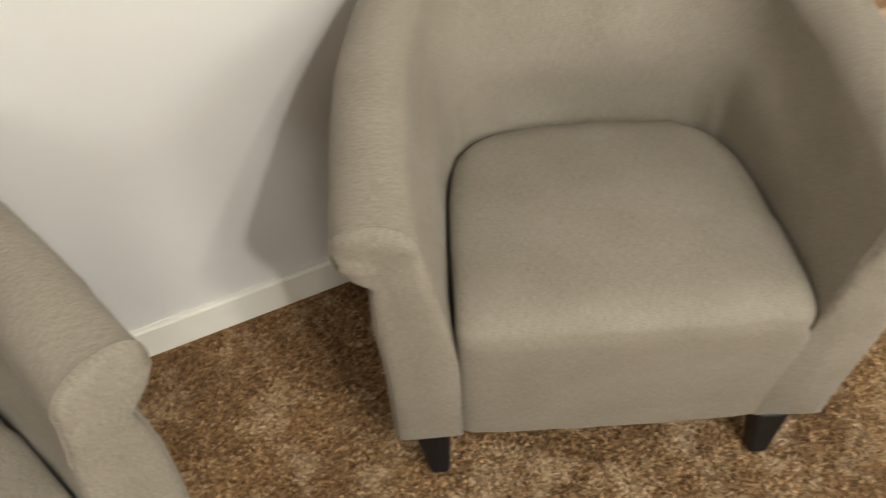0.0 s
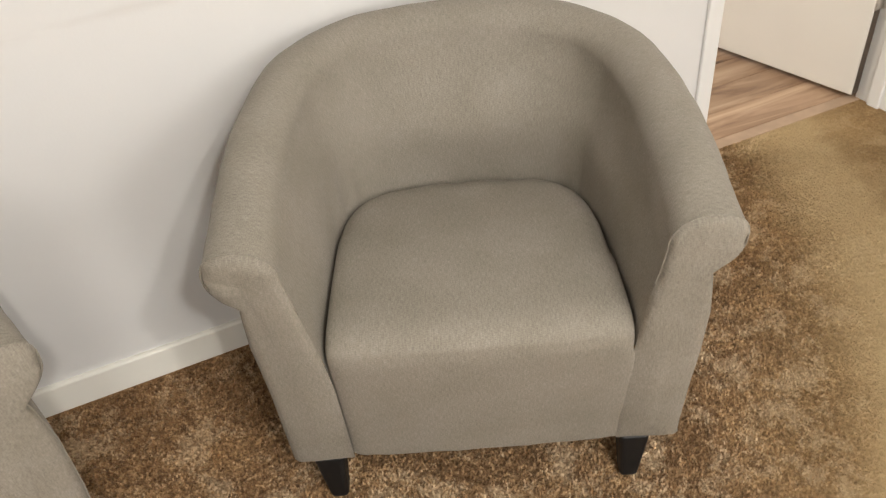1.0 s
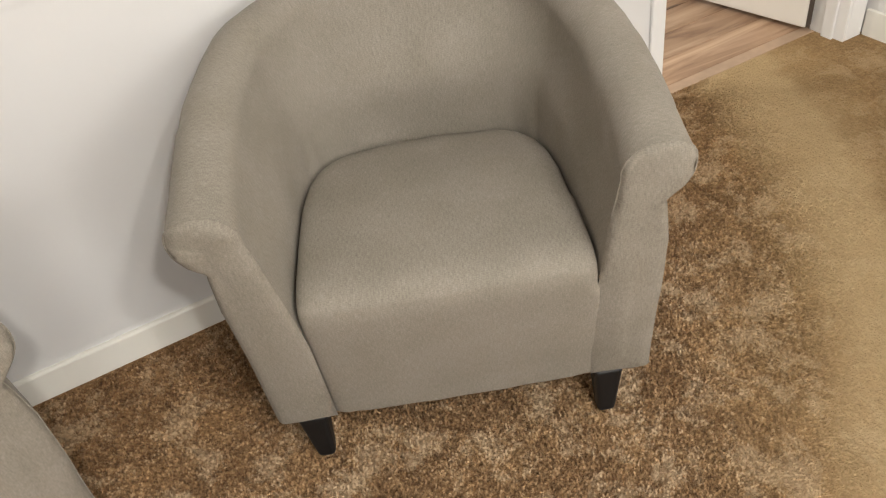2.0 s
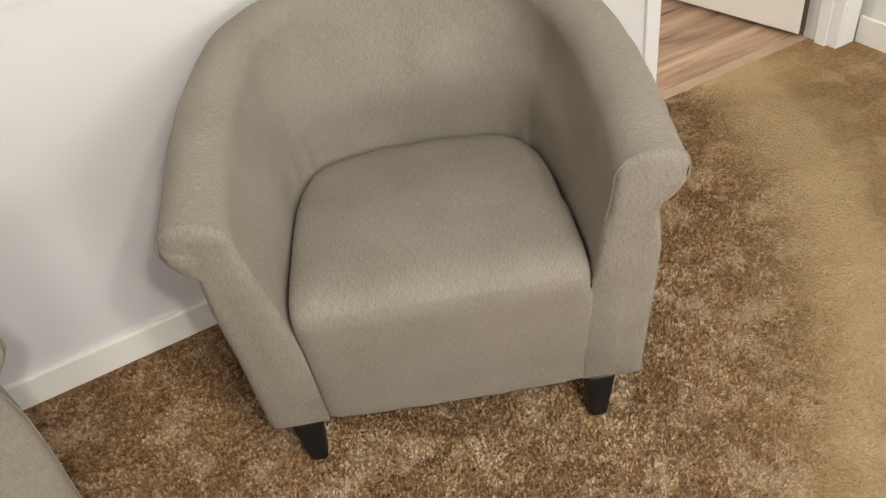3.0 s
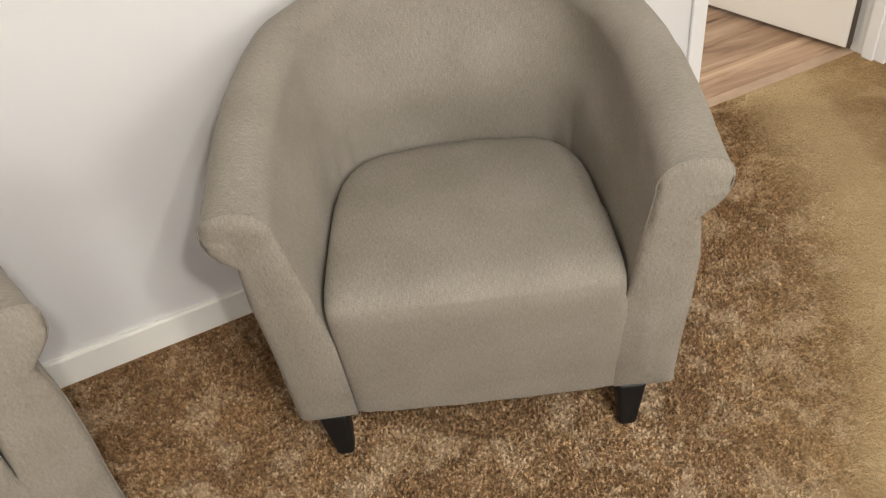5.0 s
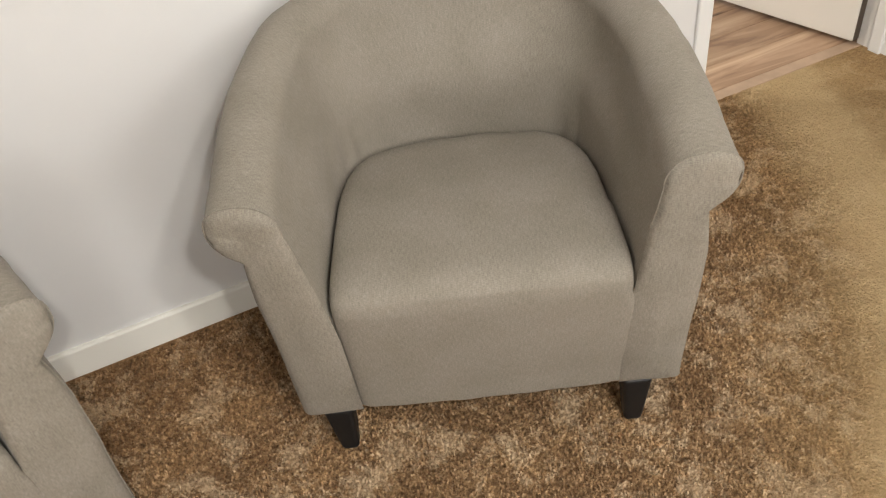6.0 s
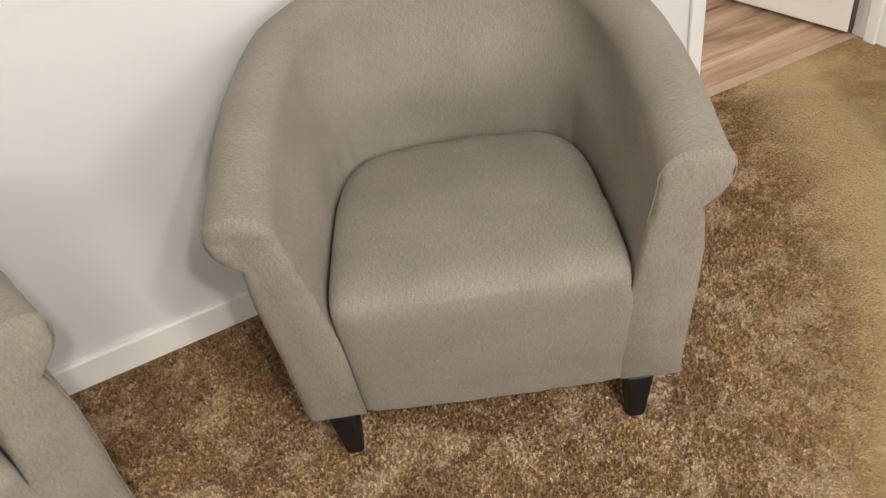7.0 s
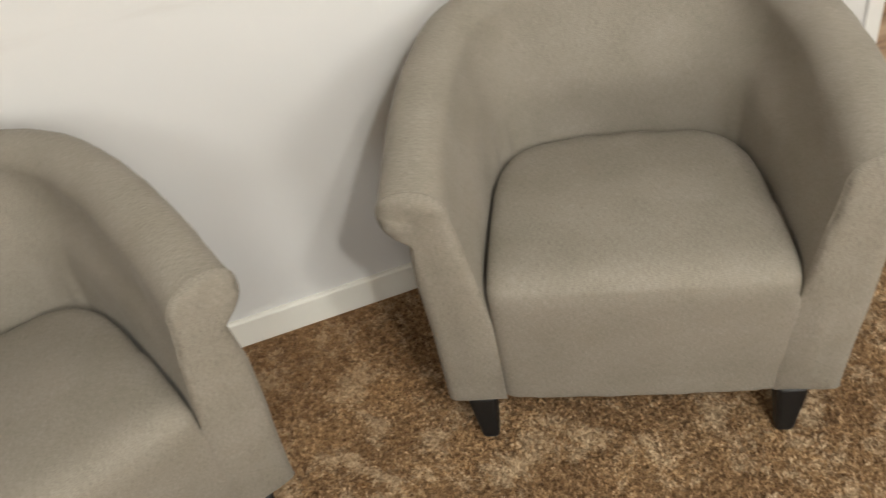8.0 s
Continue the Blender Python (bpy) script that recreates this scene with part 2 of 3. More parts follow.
# ---- building helpers ----
def mesh_object(name, verts, faces, mat, parent=None, smooth=True, label="", cloth=None):
    me = bpy.data.meshes.new(name)
    me.from_pydata([tuple(v) for v in verts], [], faces)
    me.update()
    bm = bmesh.new()
    bm.from_mesh(me)
    bmesh.ops.recalc_face_normals(bm, faces=bm.faces)
    bm.to_mesh(me)
    bm.free()
    if cloth is not None:
        # metres along and across the cloth, for the weave
        layer = me.uv_layers.new(name="cloth")
        which = np.zeros(len(me.loops), dtype=np.int32)
        me.loops.foreach_get("vertex_index", which)
        layer.data.foreach_set("uv", np.asarray(cloth, float)[which].ravel())
    me.materials.append(mat)
    for p in me.polygons:
        p.use_smooth = smooth
    ob = new(name, me)
    if parent:
        ob.parent = parent
    if label:
        ob["label"] = label
    return ob


def box(bm, lo, hi):
    r = bmesh.ops.create_cube(bm, size=1.0)
    for v in r["verts"]:
        v.co = Vector([(a + b) / 2 + c * (b - a) for a, b, c in zip(lo, hi, v.co)])
    return r["verts"]


def part(name, bm, mat, parent=None, label="", smooth=False, bevel=0.0, segments=2):
    if bevel:
        bmesh.ops.bevel(bm, geom=bm.edges[:], offset=bevel, segments=segments, affect="EDGES", profile=0.5)
    me = bpy.data.meshes.new(name)
    bm.to_mesh(me)
    bm.free()
    me.materials.append(mat)
    for p in me.polygons:
        p.use_smooth = smooth
    ob = new(name, me)
    if parent:
        ob.parent = parent
    if label:
        ob["label"] = label
    return ob


def room_box(name, lo, hi, mat, bevel=0.0, parent=None, label=""):
    bm = bmesh.new()
    box(bm, lo, hi)
    ob = part(name, bm, mat, parent, label, False, bevel)
    if not parent:
        ob.matrix_world = ROOM
    return ob


def tube(name, points, radius, mat, parent, sides=8, label=""):
    """A thin round cord through the points."""
    pts = [Vector(p) for p in points]
    verts, faces = [], []
    for i, p in enumerate(pts):
        d = (pts[min(i + 1, len(pts) - 1)] - pts[max(i - 1, 0)]).normalized()
        a = d.cross(Vector((0.31, 0.9, 0.17))).normalized()
        b = d.cross(a)
        for k in range(sides):
            w = 2 * math.pi * k / sides
            verts.append(p + radius * (math.cos(w) * a + math.sin(w) * b))
    for i in range(len(pts) - 1):
        for k in range(sides):
            q = (k + 1) % sides
            faces.append((i * sides + k, i * sides + q, (i + 1) * sides + q, (i + 1) * sides + k))
    faces += [tuple(range(sides)), tuple(range((len(pts) - 1) * sides, len(pts) * sides))]
    return mesh_object(name, verts, faces, mat, parent, True, label, [(v.x + 7, v.z) for v in verts])


def glide(keys, t):
    """A smooth curve through evenly spaced keys, t from 0 to 1."""
    k = np.array(keys, float)
    x = min(max(t, 0.0), 1.0) * (len(k) - 1)
    i = min(int(x), len(k) - 2)
    f = x - i
    p1, p2 = k[i], k[i + 1]
    p0 = k[i - 1] if i else 2 * p1 - p2
    p3 = k[i + 2] if i + 2 < len(k) else 2 * p2 - p1
    return 0.5 * (2 * p1 + (p2 - p0) * f + (2 * p0 - 5 * p1 + 4 * p2 - p3) * f**2 + (3 * p1 - p0 - 3 * p2 + p3) * f**3)


# ---- the room ----
FACE, BOARD = 0.595, 0.583        # wall face and skirting face, towards the chair wall
DOOR_L, DOOR_R, SIDE = 0.960, 1.652, 1.742
CEIL = 2.44
EDGE = 0.6785                     # where the carpet meets the laminate

wall_chair = room_box("wall_north", (-4.2, FACE, -0.02), (DOOR_L - 0.012, 0.70, CEIL), WALL)
tagged(wall_chair, "smooth off-white painted wall behind the armchairs", "wall", kind="structure")
head = room_box("wall_over_door", (DOOR_L - 0.012, FACE, 2.05), (SIDE, 0.70, CEIL), WALL)
tagged(head, "off-white painted wall above the doorway", "wall", kind="structure")
stub = room_box("wall_door_return", (DOOR_R + 0.014, FACE, -0.02), (SIDE, 0.70, 2.05), WALL)
tagged(stub, "narrow off-white wall return beside the doorway", "wall", kind="structure")
for name, lo, hi, words in (
    ("wall_east", (SIDE, -6.2, -0.02), (SIDE + 0.1, 0.70, CEIL), "off-white painted side wall beside the doorway"),
    ("wall_west", (-4.3, -6.2, -0.02), (-4.2, 0.70, CEIL), "plain off-white painted wall"),
    ("wall_south", (-4.2, -6.3, -0.02), (SIDE, -6.2, CEIL), "plain off-white painted wall"),
    ("wall_hall_north", (-1.0, 3.0, -0.02), (3.0, 3.1, CEIL), "plain off-white hall wall"),
    ("wall_hall_west", (-1.1, 0.70, -0.02), (-1.0, 3.1, CEIL), "plain off-white hall wall"),
    ("wall_hall_east", (1.95, 0.70, -0.02), (2.05, 3.0, CEIL), "plain off-white hall wall"),
):
    tagged(room_box(name, lo, hi, WALL), words, "wall", kind="structure")
tagged(room_box("ceiling", (-4.3, -6.3, CEIL), (3.0, 3.1, CEIL + 0.1), CEILING), "plain matt off-white ceiling", "ceiling", kind="structure")


def skirting(name, u0, u1, height=0.066, depth=FACE - BOARD):
    """A skirting board with an eased top, along the chair wall."""
    prof = [(FACE, -0.016), (FACE - depth, -0.016), (FACE - depth, height - 0.005), (FACE - depth * 0.85, height - 0.002), (FACE - depth * 0.5, height), (FACE, height)]
    verts = [(u, n, z) for u in (u0, u1) for n, z in prof]
    k = len(prof)
    faces = [(i, i + 1, k + i + 1, k + i) for i in range(k - 1)] + [tuple(range(k)), tuple(range(k, 2 * k))]
    ob = mesh_object(name, verts, faces, TRIM, None, False)
    ob.matrix_world = ROOM
    return tagged(ob, "low cream-white painted skirting board along the wall", "skirting board", kind="structure")


skirting("baseboard", -4.2, DOOR_L - 0.046)
side_board = room_box("baseboard_side", (SIDE - 0.012, -6.2, -0.016), (SIDE, 0.5765, 0.075), TRIM, 0.003)
tagged(side_board, "white painted skirting board on the side wall", "skirting board", kind="structure")


# door casing: flat boards with an eased edge and a shadow groove
def casing(name, u0, u1, z0, z1, words, front=0.577):
    return tagged(room_box(name, (u0, front, z0), (u1, FACE, z1), CASING, 0.004), words, "door casing", kind="structure")


casing("trim", DOOR_L - 0.044, DOOR_L, -0.016, 2.09, "white painted door casing at the wall's end", 0.584)
casing("trim", DOOR_R + 0.012, SIDE - 0.0125, -0.016, 2.09, "white painted door casing in the room corner")
casing("trim", DOOR_L + 0.001, DOOR_R + 0.011, 2.045, 2.09, "white painted door casing over the doorway")
# jambs and stop
tagged(room_box("door_jamb", (DOOR_L - 0.012, FACE + 0.0005, -0.016), (DOOR_L, 0.70, 2.045), CASING, 0.002), "white painted door jamb", "door jamb", kind="structure")
tagged(room_box("door_jamb", (DOOR_R, 0.5775, -0.016), (DOOR_R + 0.0115, 0.70, 2.045), CASING, 0.002), "white painted door jamb on the hinge side", "door jamb", kind="structure")
tagged(room_box("door_stop", (DOOR_R - 0.011, 0.610, -0.016), (DOOR_R - 0.0003, 0.650, 2.045), CASING, 0.003), "thin white painted door stop", "door stop", kind="structure")

# the door leaf, swung open into the hall
door = new("door_1")
door.matrix_world = ROOM @ pose(DOOR_R - 0.006, 0.692, 0.0, 0, 0, 101.2)
bm = bmesh.new()
box(bm, (0.0, 0.0, 0.014), (0.68, 0.035, 2.03))
leaf = part("door_leaf", bm, DOOR, door, "flat cream-white painted door leaf", True, 0.006, 4)
bm = bmesh.new()
box(bm, (-0.0012, 0.003, 0.016), (-0.0001, 0.032, 2.028))
part("door_edge", bm, EDGE_WOOD, door, "bare dark wood hinge edge")
for z in (0.325, 1.05, 1.85):
    bm = bmesh.new()
    bmesh.ops.create_cone(bm, cap_ends=True, segments=14, radius1=0.006, radius2=0.006, depth=0.09, matrix=Matrix.Translation((-0.006, -0.004, z)))
    box(bm, (-0.004, 0.002, z - 0.044), (-0.0013, 0.034, z + 0.044))
    part("hinge", bm, METAL, door, "painted-over steel hinge", True)
tagged(door, "cream-white flush door standing open into the hall", "door", kind="structure")

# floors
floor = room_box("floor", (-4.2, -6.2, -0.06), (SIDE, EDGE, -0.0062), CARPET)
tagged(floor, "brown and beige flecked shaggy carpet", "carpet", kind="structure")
hall = new("floor_hall")
hall.matrix_world = ROOM
tagged(hall, "reddish oak laminate floor in the hall", "laminate floor", kind="structure")
room_box("subfloor", (-1.0, EDGE + 0.002, -0.06), (1.95, 3.0, -0.012), STRIP, 0, hall)
room_box("threshold", (DOOR_L, EDGE + 0.001, -0.0115), (DOOR_R, EDGE + 0.042, -0.0052), STRIP, 0.0015, hall, "pinkish wood threshold strip")
PLANK = 0.128
n0 = EDGE + 0.0425
plank_mesh = {}
rng = random.Random(4)
while n0 < 2.9:
    u0 = -1.0 + rng.uniform(-0.9, -0.1)
    while u0 < 1.94:
        a, b = max(u0, -0.99), min(u0 + 1.2, 1.94)
        if b - a > 0.05:
            key = round(b - a, 3)
            if key not in plank_mesh:
                bm = bmesh.new()
                box(bm, (0.0006, 0.0006, -0.0115), (b - a - 0.0006, PLANK - 0.0006, -0.005))
                plank = part("plank", bm, LAMINATE, hall, "", False, 0.0012, 1)
                plank_mesh[key] = plank.data
            else:
                plank = new("plank", plank_mesh[key])
                plank.parent = hall
            plank.location = (a, n0, 0)
        u0 += 1.2
    n0 += PLANK


# ---- the tub armchair ----
# right half, from the arm's front to the middle of the back
SEAT_LINE = [(0.228, -0.033), (0.229, 0.06), (0.228, 0.15), (0.227, 0.228), (0.220, 0.295), (0.202, 0.350), (0.159, 0.386), (0.087, 0.401), (0.0, 0.404)]
RIM_LINE = [(0.362, -0.033, 0.602), (0.370, 0.06, 0.621), (0.371, 0.15, 0.637), (0.368, 0.24, 0.651), (0.356, 0.33, 0.664), (0.327, 0.42, 0.677), (0.257, 0.507, 0.689), (0.143, 0.557, 0.699), (0.0, 0.576, 0.702)]


def station(s):
    """s runs from -1 (left arm's front) over 0 (middle of the back) to 1 (right arm's front)."""
    t = 1 - abs(s)
    sign = 1 if s >= 0 else -1
    inner, rim = glide(SEAT_LINE, t), glide(RIM_LINE, t)
    return np.array([sign * inner[0], inner[1]]), np.array([sign * rim[0], rim[1]]), rim[2], t


def section(s):
    """The upholstered wall's outline across one station: inside face, rolled rim, outside face."""
    inner, rim, top, t = station(s)
    out = rim - inner
    wide = float(np.hypot(*out))
    out = out / wide
    pts = []
    lean = wide - 0.099
    for f in np.linspace(0, 1, 19):
        z = 0.30 + f * (top - 0.050 - 0.30)
        g = min(max((z - 0.31) / (top - 0.05 - 0.31), 0), 1)
        u = lean * g - (0.002 + 0.008 * min(1.0, t * 2)) * math.sin(math.pi * g) * (1 - 0.3 * g)
        # the padding swells over the seat and tucks in down to it
        pad = 0.032 - 0.022 * min(1.0, max(0.0, (abs(s) - 0.08) / 0.26)) - (0.004 if s < 0 else 0.0) * min(1.0, abs(s) / 0.3)
        u -= pad * math.exp(-(((z - 0.525) / 0.075) ** 2)) * min(1.0, t * 5)
        # soft gathers where the back turns into the arm
        fold = math.exp(-((abs(s) - 0.34) / 0.15) ** 2) * (0.0018 if s > 0 else 0.0013)
        # the cloth is drawn in below the roll
        u += (0.013 if s > 0 else 0.004) * min(1.0, max(0.0, (abs(s) - 0.1) / 0.25)) * min(1.0, t * 6) * math.exp(-(((g - 0.80) / 0.17) ** 2))
        u += fold * (math.sin(s * 62 + z * 6) + 0.5 * math.sin(s * 107 - z * 4)) * math.sin(math.pi * min(1, g * 1.4 + 0.1)) ** 2
        pts.append((u, z))
    flare = 0.0075 * max(0.0, 1 - t / 0.13) ** 1.3  # the roll is drawn out to a blunt corner at its front
    cu, cz, ru, rz = wide - 0.050, top - 0.047, 0.050, 0.047
    for a in np.linspace(172, -62, 25):
        w = radians(a)
        grow = flare * (math.exp(-(((a - 38) / 30) ** 2)) + 0.25 * max(0.0, math.cos(w)))
        pts.append((cu + (ru + grow) * math.cos(w), cz + (rz + grow) * math.sin(w)))
    pts += [(wide - 0.0325, top - 0.0935), (wide - 0.0345, top - 0.0985), (wide - 0.0325, top - 0.106), (wide - 0.0305, top - 0.13)]
    for z in np.linspace(top - 0.18, 0.115, 9):
        pts.append((wide - 0.029 + 0.003 * math.sin(z * 9 + s * 4), z))
    pts += [(wide - 0.030, 0.106), (wide - 0.034, 0.102), (wide - 0.06, 0.101)]
    res = []
    fade = max(0.0, 1 - t * 2.6)
    for u, z in pts:
        x, y = inner + out * u
        y += 0.043 * max(0.0, (0.6 - z) / 0.5) ** 1.5 * fade
        p = Vector((x, y, z))
        # uneven stuffing
        swell = noise.noise(p * 13) * 0.0022 + noise.noise(p * 34) * 0.0011
        p += Vector((out[0], out[1], 0.5)) * swell
        res.append(p)
    return res


def loft(name, s0, s1, steps, mat, parent, label=""):
    rows = [section(s0 + (s1 - s0) * i / steps) for i in range(steps + 1)]
    k = len(rows[0])
    verts = [p for r in rows for p in r]
    faces = [(i * k + j, i * k + j + 1, (i + 1) * k + j + 1, (i + 1) * k + j) for i in range(steps) for j in range(k - 1)]
    girth = np.cumsum([0] + [(rows[0][j + 1] - rows[0][j]).length for j in range(k - 1)])
    cloth = [((s0 + (s1 - s0) * i / steps) * 0.9, girth[j]) for i in range(steps + 1) for j in range(k)]
    return mesh_object(name, verts, faces, mat, parent, True, label, cloth)


def front_panel(name, side, mat, parent):
    """The padded end of an arm: the arm's outline, filled and domed a little."""
    ring = section(side)
    ring = ring + [Vector((ring[0].x, ring[0].y + 0.022, 0.101))]
    verts, faces = [], []
    steps = [(0, 0.0), (0.035, 0.004), (0.075, 0.0066), (0.10, 0.008), (0.20, 0.0105), (0.4, 0.012), (0.65, 0.0125), (0.96, 0.0127)]
    for f, dome in steps:
        for p in ring:
            z = min(max(p.z, 0.16), 0.548)
            lean = 0.275 + 0.037 * (0.5 + 0.5 * math.tanh((z - 0.44) / 0.1))
            y = -0.033 + 0.043 * max(0.0, (0.6 - z) / 0.5) ** 1.5
            spine = Vector((side * lean, y, z))
            q = p.lerp(spine, f)
            # puckered stuffing in the end of the roll
            lump = min(1.0, max(0.0, (q.z - 0.46) / 0.05)) * min(1.0, f / 0.1) * (1 - 0.6 * f)
            rise = dome + lump * (noise.noise(q * 34) * 0.0055 + noise.noise(q * 75) * 0.0022)
            if f in (0.035, 0.075):
                # pulled in along the outer edge, from under the roll downwards
                pull = min(1.0, max(0.0, (abs(p.x) - 0.315) / 0.015)) * min(1.0, max(0.0, (0.572 - p.z) / 0.02)) * min(1.0, max(0.0, (p.z - 0.48) / 0.04))
                rise -= pull * (0.011 if f == 0.035 else 0.006)
            # below the seat's edge the cloth runs level with the apron
            if abs(p.x) < 0.25 and p.z < 0.40:
                flush = min(1.0, (0.40 - p.z) / 0.06) * (1.0 if side > 0 else 0.5)
                rise += flush * (0.0127 * f + (0.004 if p.z > 0.2 else 0.0005) - rise)
            # the cloth is gathered where the roll is tucked under
            tuck = 0.0030 * math.sin(p.z * 420 + p.x * 260) * math.exp(-(((p.z - 0.545) / 0.03) ** 2)) * (1 if abs(p.x) > 0.33 else 0) * (1 - f)
            verts.append(q + Vector((0, -rise - tuck, tuck)))
    k = len(ring)
    for r in range(len(steps) - 1):
        for j in range(k):
            n = (j + 1) % k
            faces.append((r * k + j, r * k + n, (r + 1) * k + n, (r + 1) * k + j))
    faces.append(tuple((len(steps) - 1) * k + j for j in range(k)))
    ob = mesh_object(name, verts, faces, mat, parent, True, "", [(v.x + 3, v.z) for v in verts])
    return ob, ring


def seat_mesh(parent):
    """One pulled-over seat: crowned top, rounded front edge, apron down to the base."""
    prof = [(0.413, 0.30), (0.411, 0.352), (0.405, 0.377), (0.393, 0.392), (0.366, 0.399), (0.32, 0.402), (0.27, 0.407), (0.21, 0.411), (0.15, 0.413), (0.09, 0.413), (0.045, 0.412), (0.018, 0.410), (0.0, 0.406), (-0.014, 0.399), (-0.024, 0.388), (-0.029, 0.372), (-0.028, 0.35), (-0.022, 0.31), (-0.014, 0.26), (-0.007, 0.21), (0.001, 0.16), (0.006, 0.122), (0.008, 0.108), (0.012, 0.101), (0.03, 0.100)]
    outline = [(0.415, 0.10), (0.401, 0.122), (0.386, 0.156), (0.367, 0.184), (0.341, 0.205), (0.298, 0.219), (0.228, 0.2275), (0.15, 0.2295), (0.06, 0.2305), (-0.05, 0.2305)]
    ys = [p[0] for p in outline][::-1]
    ws = [p[1] for p in outline][::-1]
    # finer steps along the profile
    path = []
    n = len(prof)
    for i in range((n - 1) * 3 + 1):
        path.append(glide(prof, i / ((n - 1) * 3)))
    cols = [-1.0, -1.0, -0.995, -0.975, -0.95, -0.92, -0.88, -0.82] + list(np.linspace(-0.72, 0.72, 15)) + [0.82, 0.88, 0.92, 0.95, 0.975, 0.995, 1.0, 1.0]
    verts, faces = [], []
    for i, (y, z) in enumerate(path):
        a, b = path[max(i - 1, 0)], path[min(i + 1, len(path) - 1)]
        d = np.array(b) - np.array(a)
        d = d / np.hypot(*d)
        inward = np.array([-d[1], d[0]])  # into the cushion
        if inward[1] > 0 and z > 0.39:
            inward = -inward
        half = float(np.interp(y, ys, ws))
        if z < 0.36:
            half = 0.2305 + (0.36 - z) * 0.02 if y < 0.2 else 0.10
        for c, u in enumerate(cols):
            edge = max(0.0, (abs(u) - 0.86) / 0.14)
            sink = 0.013 * (1 - math.sqrt(max(0.0, 1 - edge**2)))
            if c in (0, len(cols) - 1):
                sink = 0.075
            elif abs(u) == 1.0:
                sink = 0.015
            if u > 0 and z < 0.35:
                sink *= 0.12
            crown = 0.007 * (1 - u * u) if z > 0.38 else 0.004 * (1 - u * u)
            off = inward * (sink - crown)
            ripple = 0.0012 * math.sin(u * 9 + y * 14) if z > 0.2 else 0.0010 * math.sin(u * 14 + 1) + 0.0006 * math.sin(u * 37)
            verts.append((u * (half + (0.004 if u > 0 and y < 0.15 else 0.0)), y + off[0], z + off[1] + ripple))
    k = len(cols)
    for i in range(len(path) - 1):
        for j in range(k - 1):
            faces.append((i * k + j, i * k + j + 1, (i + 1) * k + j + 1, (i + 1) * k + j))
    run = np.cumsum([0] + [float(np.hypot(*(path[i + 1] - path[i]))) for i in range(len(path) - 1)])
    cloth = [(v[0] + 5, run[i // k]) for i, v in enumerate(verts)]
    return mesh_object("seat", verts, faces, FABRIC, parent, True, "", cloth)


def leg_mesh(parent, x, y, rake_x, rake_y, height=0.104):
    bm = bmesh.new()
    vs = box(bm, (-0.5, -0.5, 0), (0.5, 0.5, 1))
    for v in vs:
        top = v.co.z > 0.5
        w = 0.055 if top else 0.032
        v.co = Vector((v.co.x * w + (rake_x if top else 0), v.co.y * w + (rake_y if top else 0), height if top else -0.003))
    ob = part("leg", bm, LEG, parent, "tapered black wooden leg", False, 0.009, 4)
    ob.location = (x, y, 0)
    return ob


def tub_armchair():
    chair = new("armchair")
    loft("arm", -1.0, -0.40, 34, FABRIC, chair)
    loft("backrest", -0.40, 0.40, 48, FABRIC, chair)
    loft("arm", 0.40, 1.0, 34, FABRIC, chair)
    for side in (-1, 1):
        panel, ring = front_panel("arm_front", side, FABRIC, chair)
        tube("seam", [p + Vector((0, -0.0002, 0)) for p in ring[13:-3]], 0.0013, FABRIC, panel, 6)
    seat_mesh(chair)
    for side, x in ((-1, -0.2705), (1, 0.2545)):
        leg_mesh(chair, x, 0.014, 0.006 * side, 0.02)
        leg_mesh(chair, x * 0.86, 0.47, 0.0, -0.03)
    bm = bmesh.new()
    box(bm, (-0.30, 0.035, 0.1015), (0.30, 0.42, 0.112))
    part("dust_cover", bm, UNDER, chair, "black cloth stretched under the chair")
    return chair


chair = tub_armchair()
chair.matrix_world = pose(0.008, 0, 0)
tagged(chair, "taupe grey woven fabric tub armchair with rolled arms, against the wall", "armchair", group="pair of tub armchairs")
second = copy_thing(chair, pose(-0.815, -0.389, 0, 0, 0, 45.6))
tagged(second, "matching taupe grey fabric tub armchair, turned towards the other one")


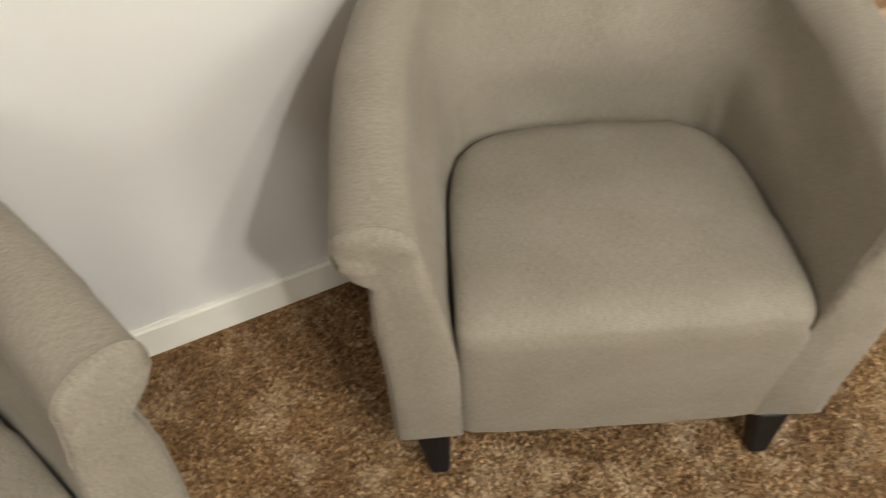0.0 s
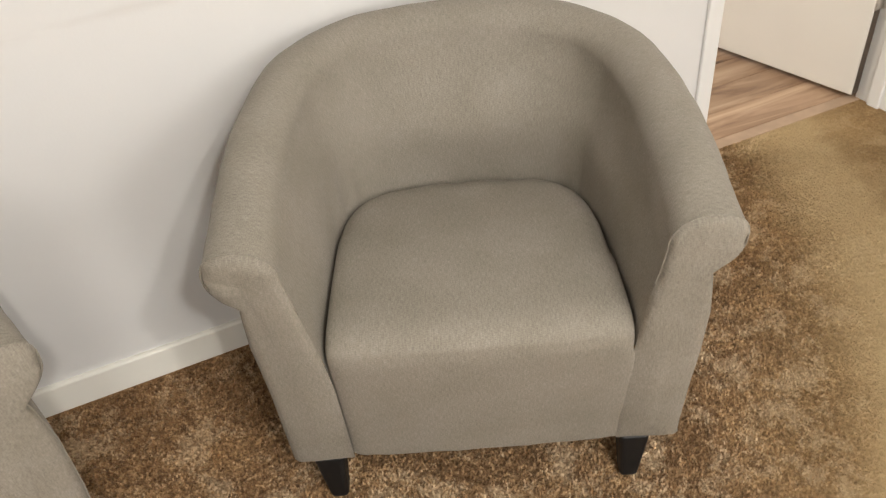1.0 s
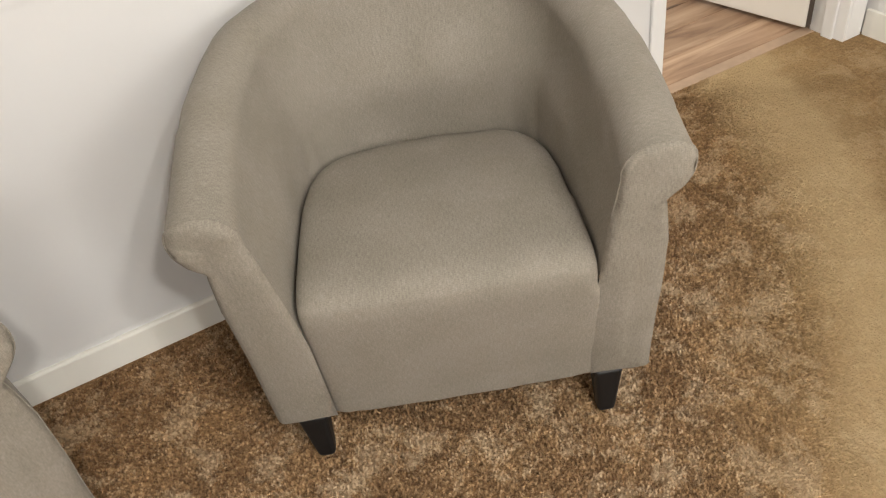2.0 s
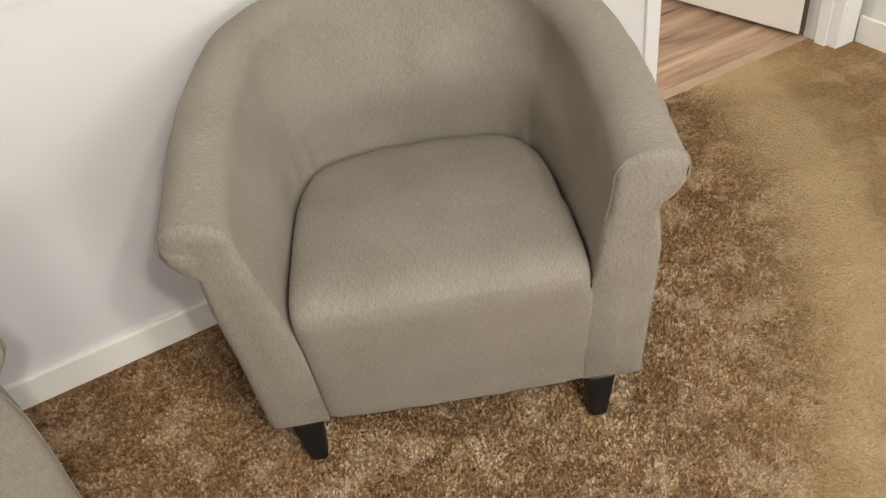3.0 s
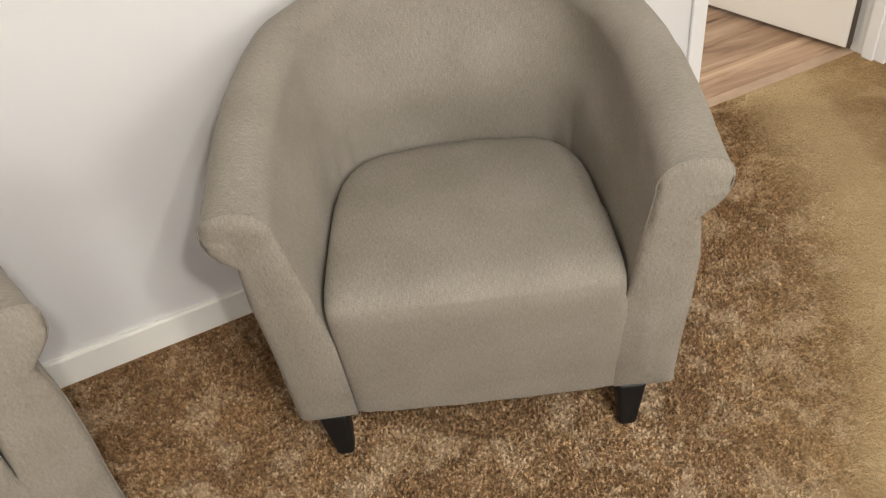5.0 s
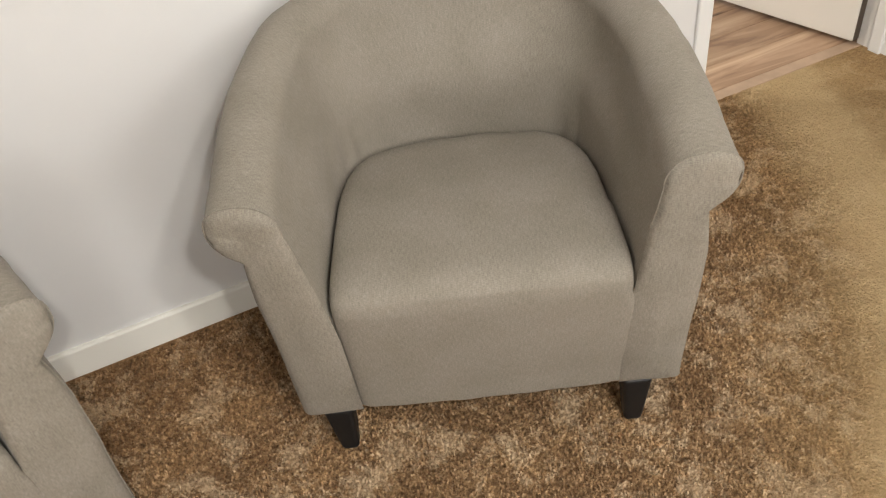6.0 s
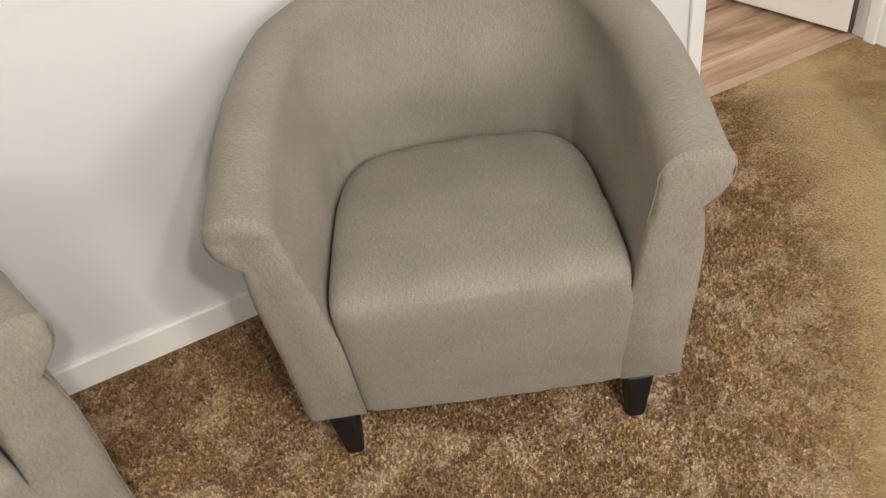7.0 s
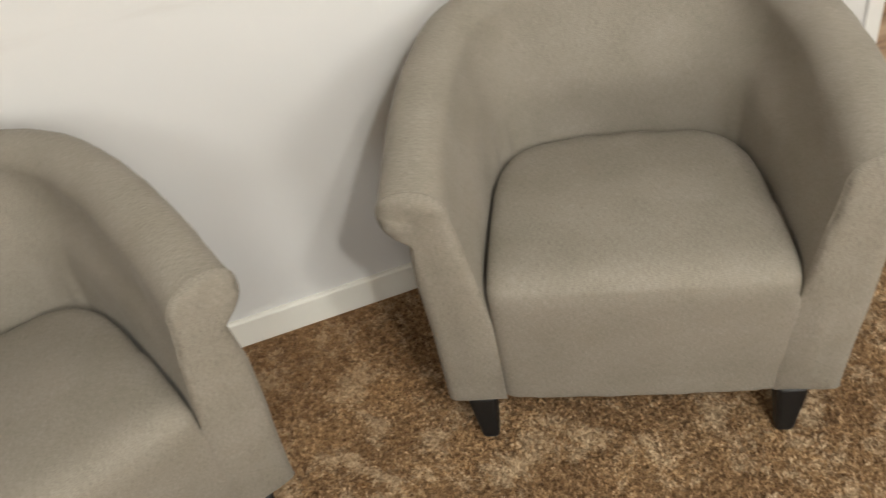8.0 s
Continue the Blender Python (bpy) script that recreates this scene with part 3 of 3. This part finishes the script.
# ---- carpet pile ----
def pile(lo, hi, spacing, seed):
    """Short bent yarn ends over a stretch of the floor, in metres along and towards the chair wall."""
    g = np.random.default_rng(seed)
    nu, nn = int((hi[0] - lo[0]) / spacing), int((hi[1] - lo[1]) / spacing)
    u, n = np.meshgrid(np.arange(nu), np.arange(nn), indexing="ij")
    u = lo[0] + (u.ravel() + g.uniform(0, 1, nu * nn)) * spacing
    n = lo[1] + (n.ravel() + g.uniform(0, 1, nu * nn)) * spacing
    keep = (n < BOARD - 0.009) | ((u > DOOR_L + 0.003) & (u < DOOR_R - 0.014) & (n < EDGE))
    keep &= u < SIDE - 0.015
    u, n = u[keep], n[keep]
    k = len(u)
    turn, lean = g.uniform(0, 2 * np.pi, k), g.uniform(0.2, 1.0, k)
    tall, wide = g.uniform(0.0030, 0.0060, k), g.uniform(0.0013, 0.0023, k)
    # trodden short along the lane to the doorway
    off = u - (1.03 + 0.75 * n - 0.40 * n * n)
    flat = np.clip((off + 0.48 - 0.12 * n) / 0.40, 0, 1) * np.clip((1.0 - off) / 0.35, 0, 1)
    tall *= 1 - 0.86 * flat
    wide *= 1 + 0.35 * flat
    ax, ay = np.cos(turn), np.sin(turn)
    px, py = -ay, ax
    rows = []
    for f, w, bend in ((0.0, 1.0, 0.0), (0.6, 1.0, 0.35), (1.0, 0.75, 1.0)):
        reach, up = tall * lean * bend, tall * f * (1 - 0.15 * lean * bend)
        for sgn in (-1, 1):
            rows.append(np.stack([u + ax * reach + sgn * px * wide * w, n + ay * reach + sgn * py * wide * w, -0.0062 + up], 1))
    verts = np.stack(rows, 1).reshape(-1, 3)
    quad = np.array([[0, 1, 3, 2], [2, 3, 5, 4]])
    faces = (np.arange(k)[:, None, None] * 6 + quad[None]).reshape(-1, 4)
    me = bpy.data.meshes.new("carpet_pile")
    me.vertices.add(len(verts))
    me.vertices.foreach_set("co", verts.ravel())
    me.loops.add(faces.size)
    me.loops.foreach_set("vertex_index", faces.ravel())
    me.polygons.add(len(faces))
    me.polygons.foreach_set("loop_start", np.arange(0, faces.size, 4))
    me.update(calc_edges=True)
    me.validate()
    me.materials.append(PILE)
    ob = new("carpet_pile", me)
    ob.matrix_world = ROOM
    return ob


tagged(pile((-1.25, -0.62), (1.735, EDGE), 0.0035, 11), "brown, tan and cream flecked shag carpet pile", "carpet", kind="stuff")
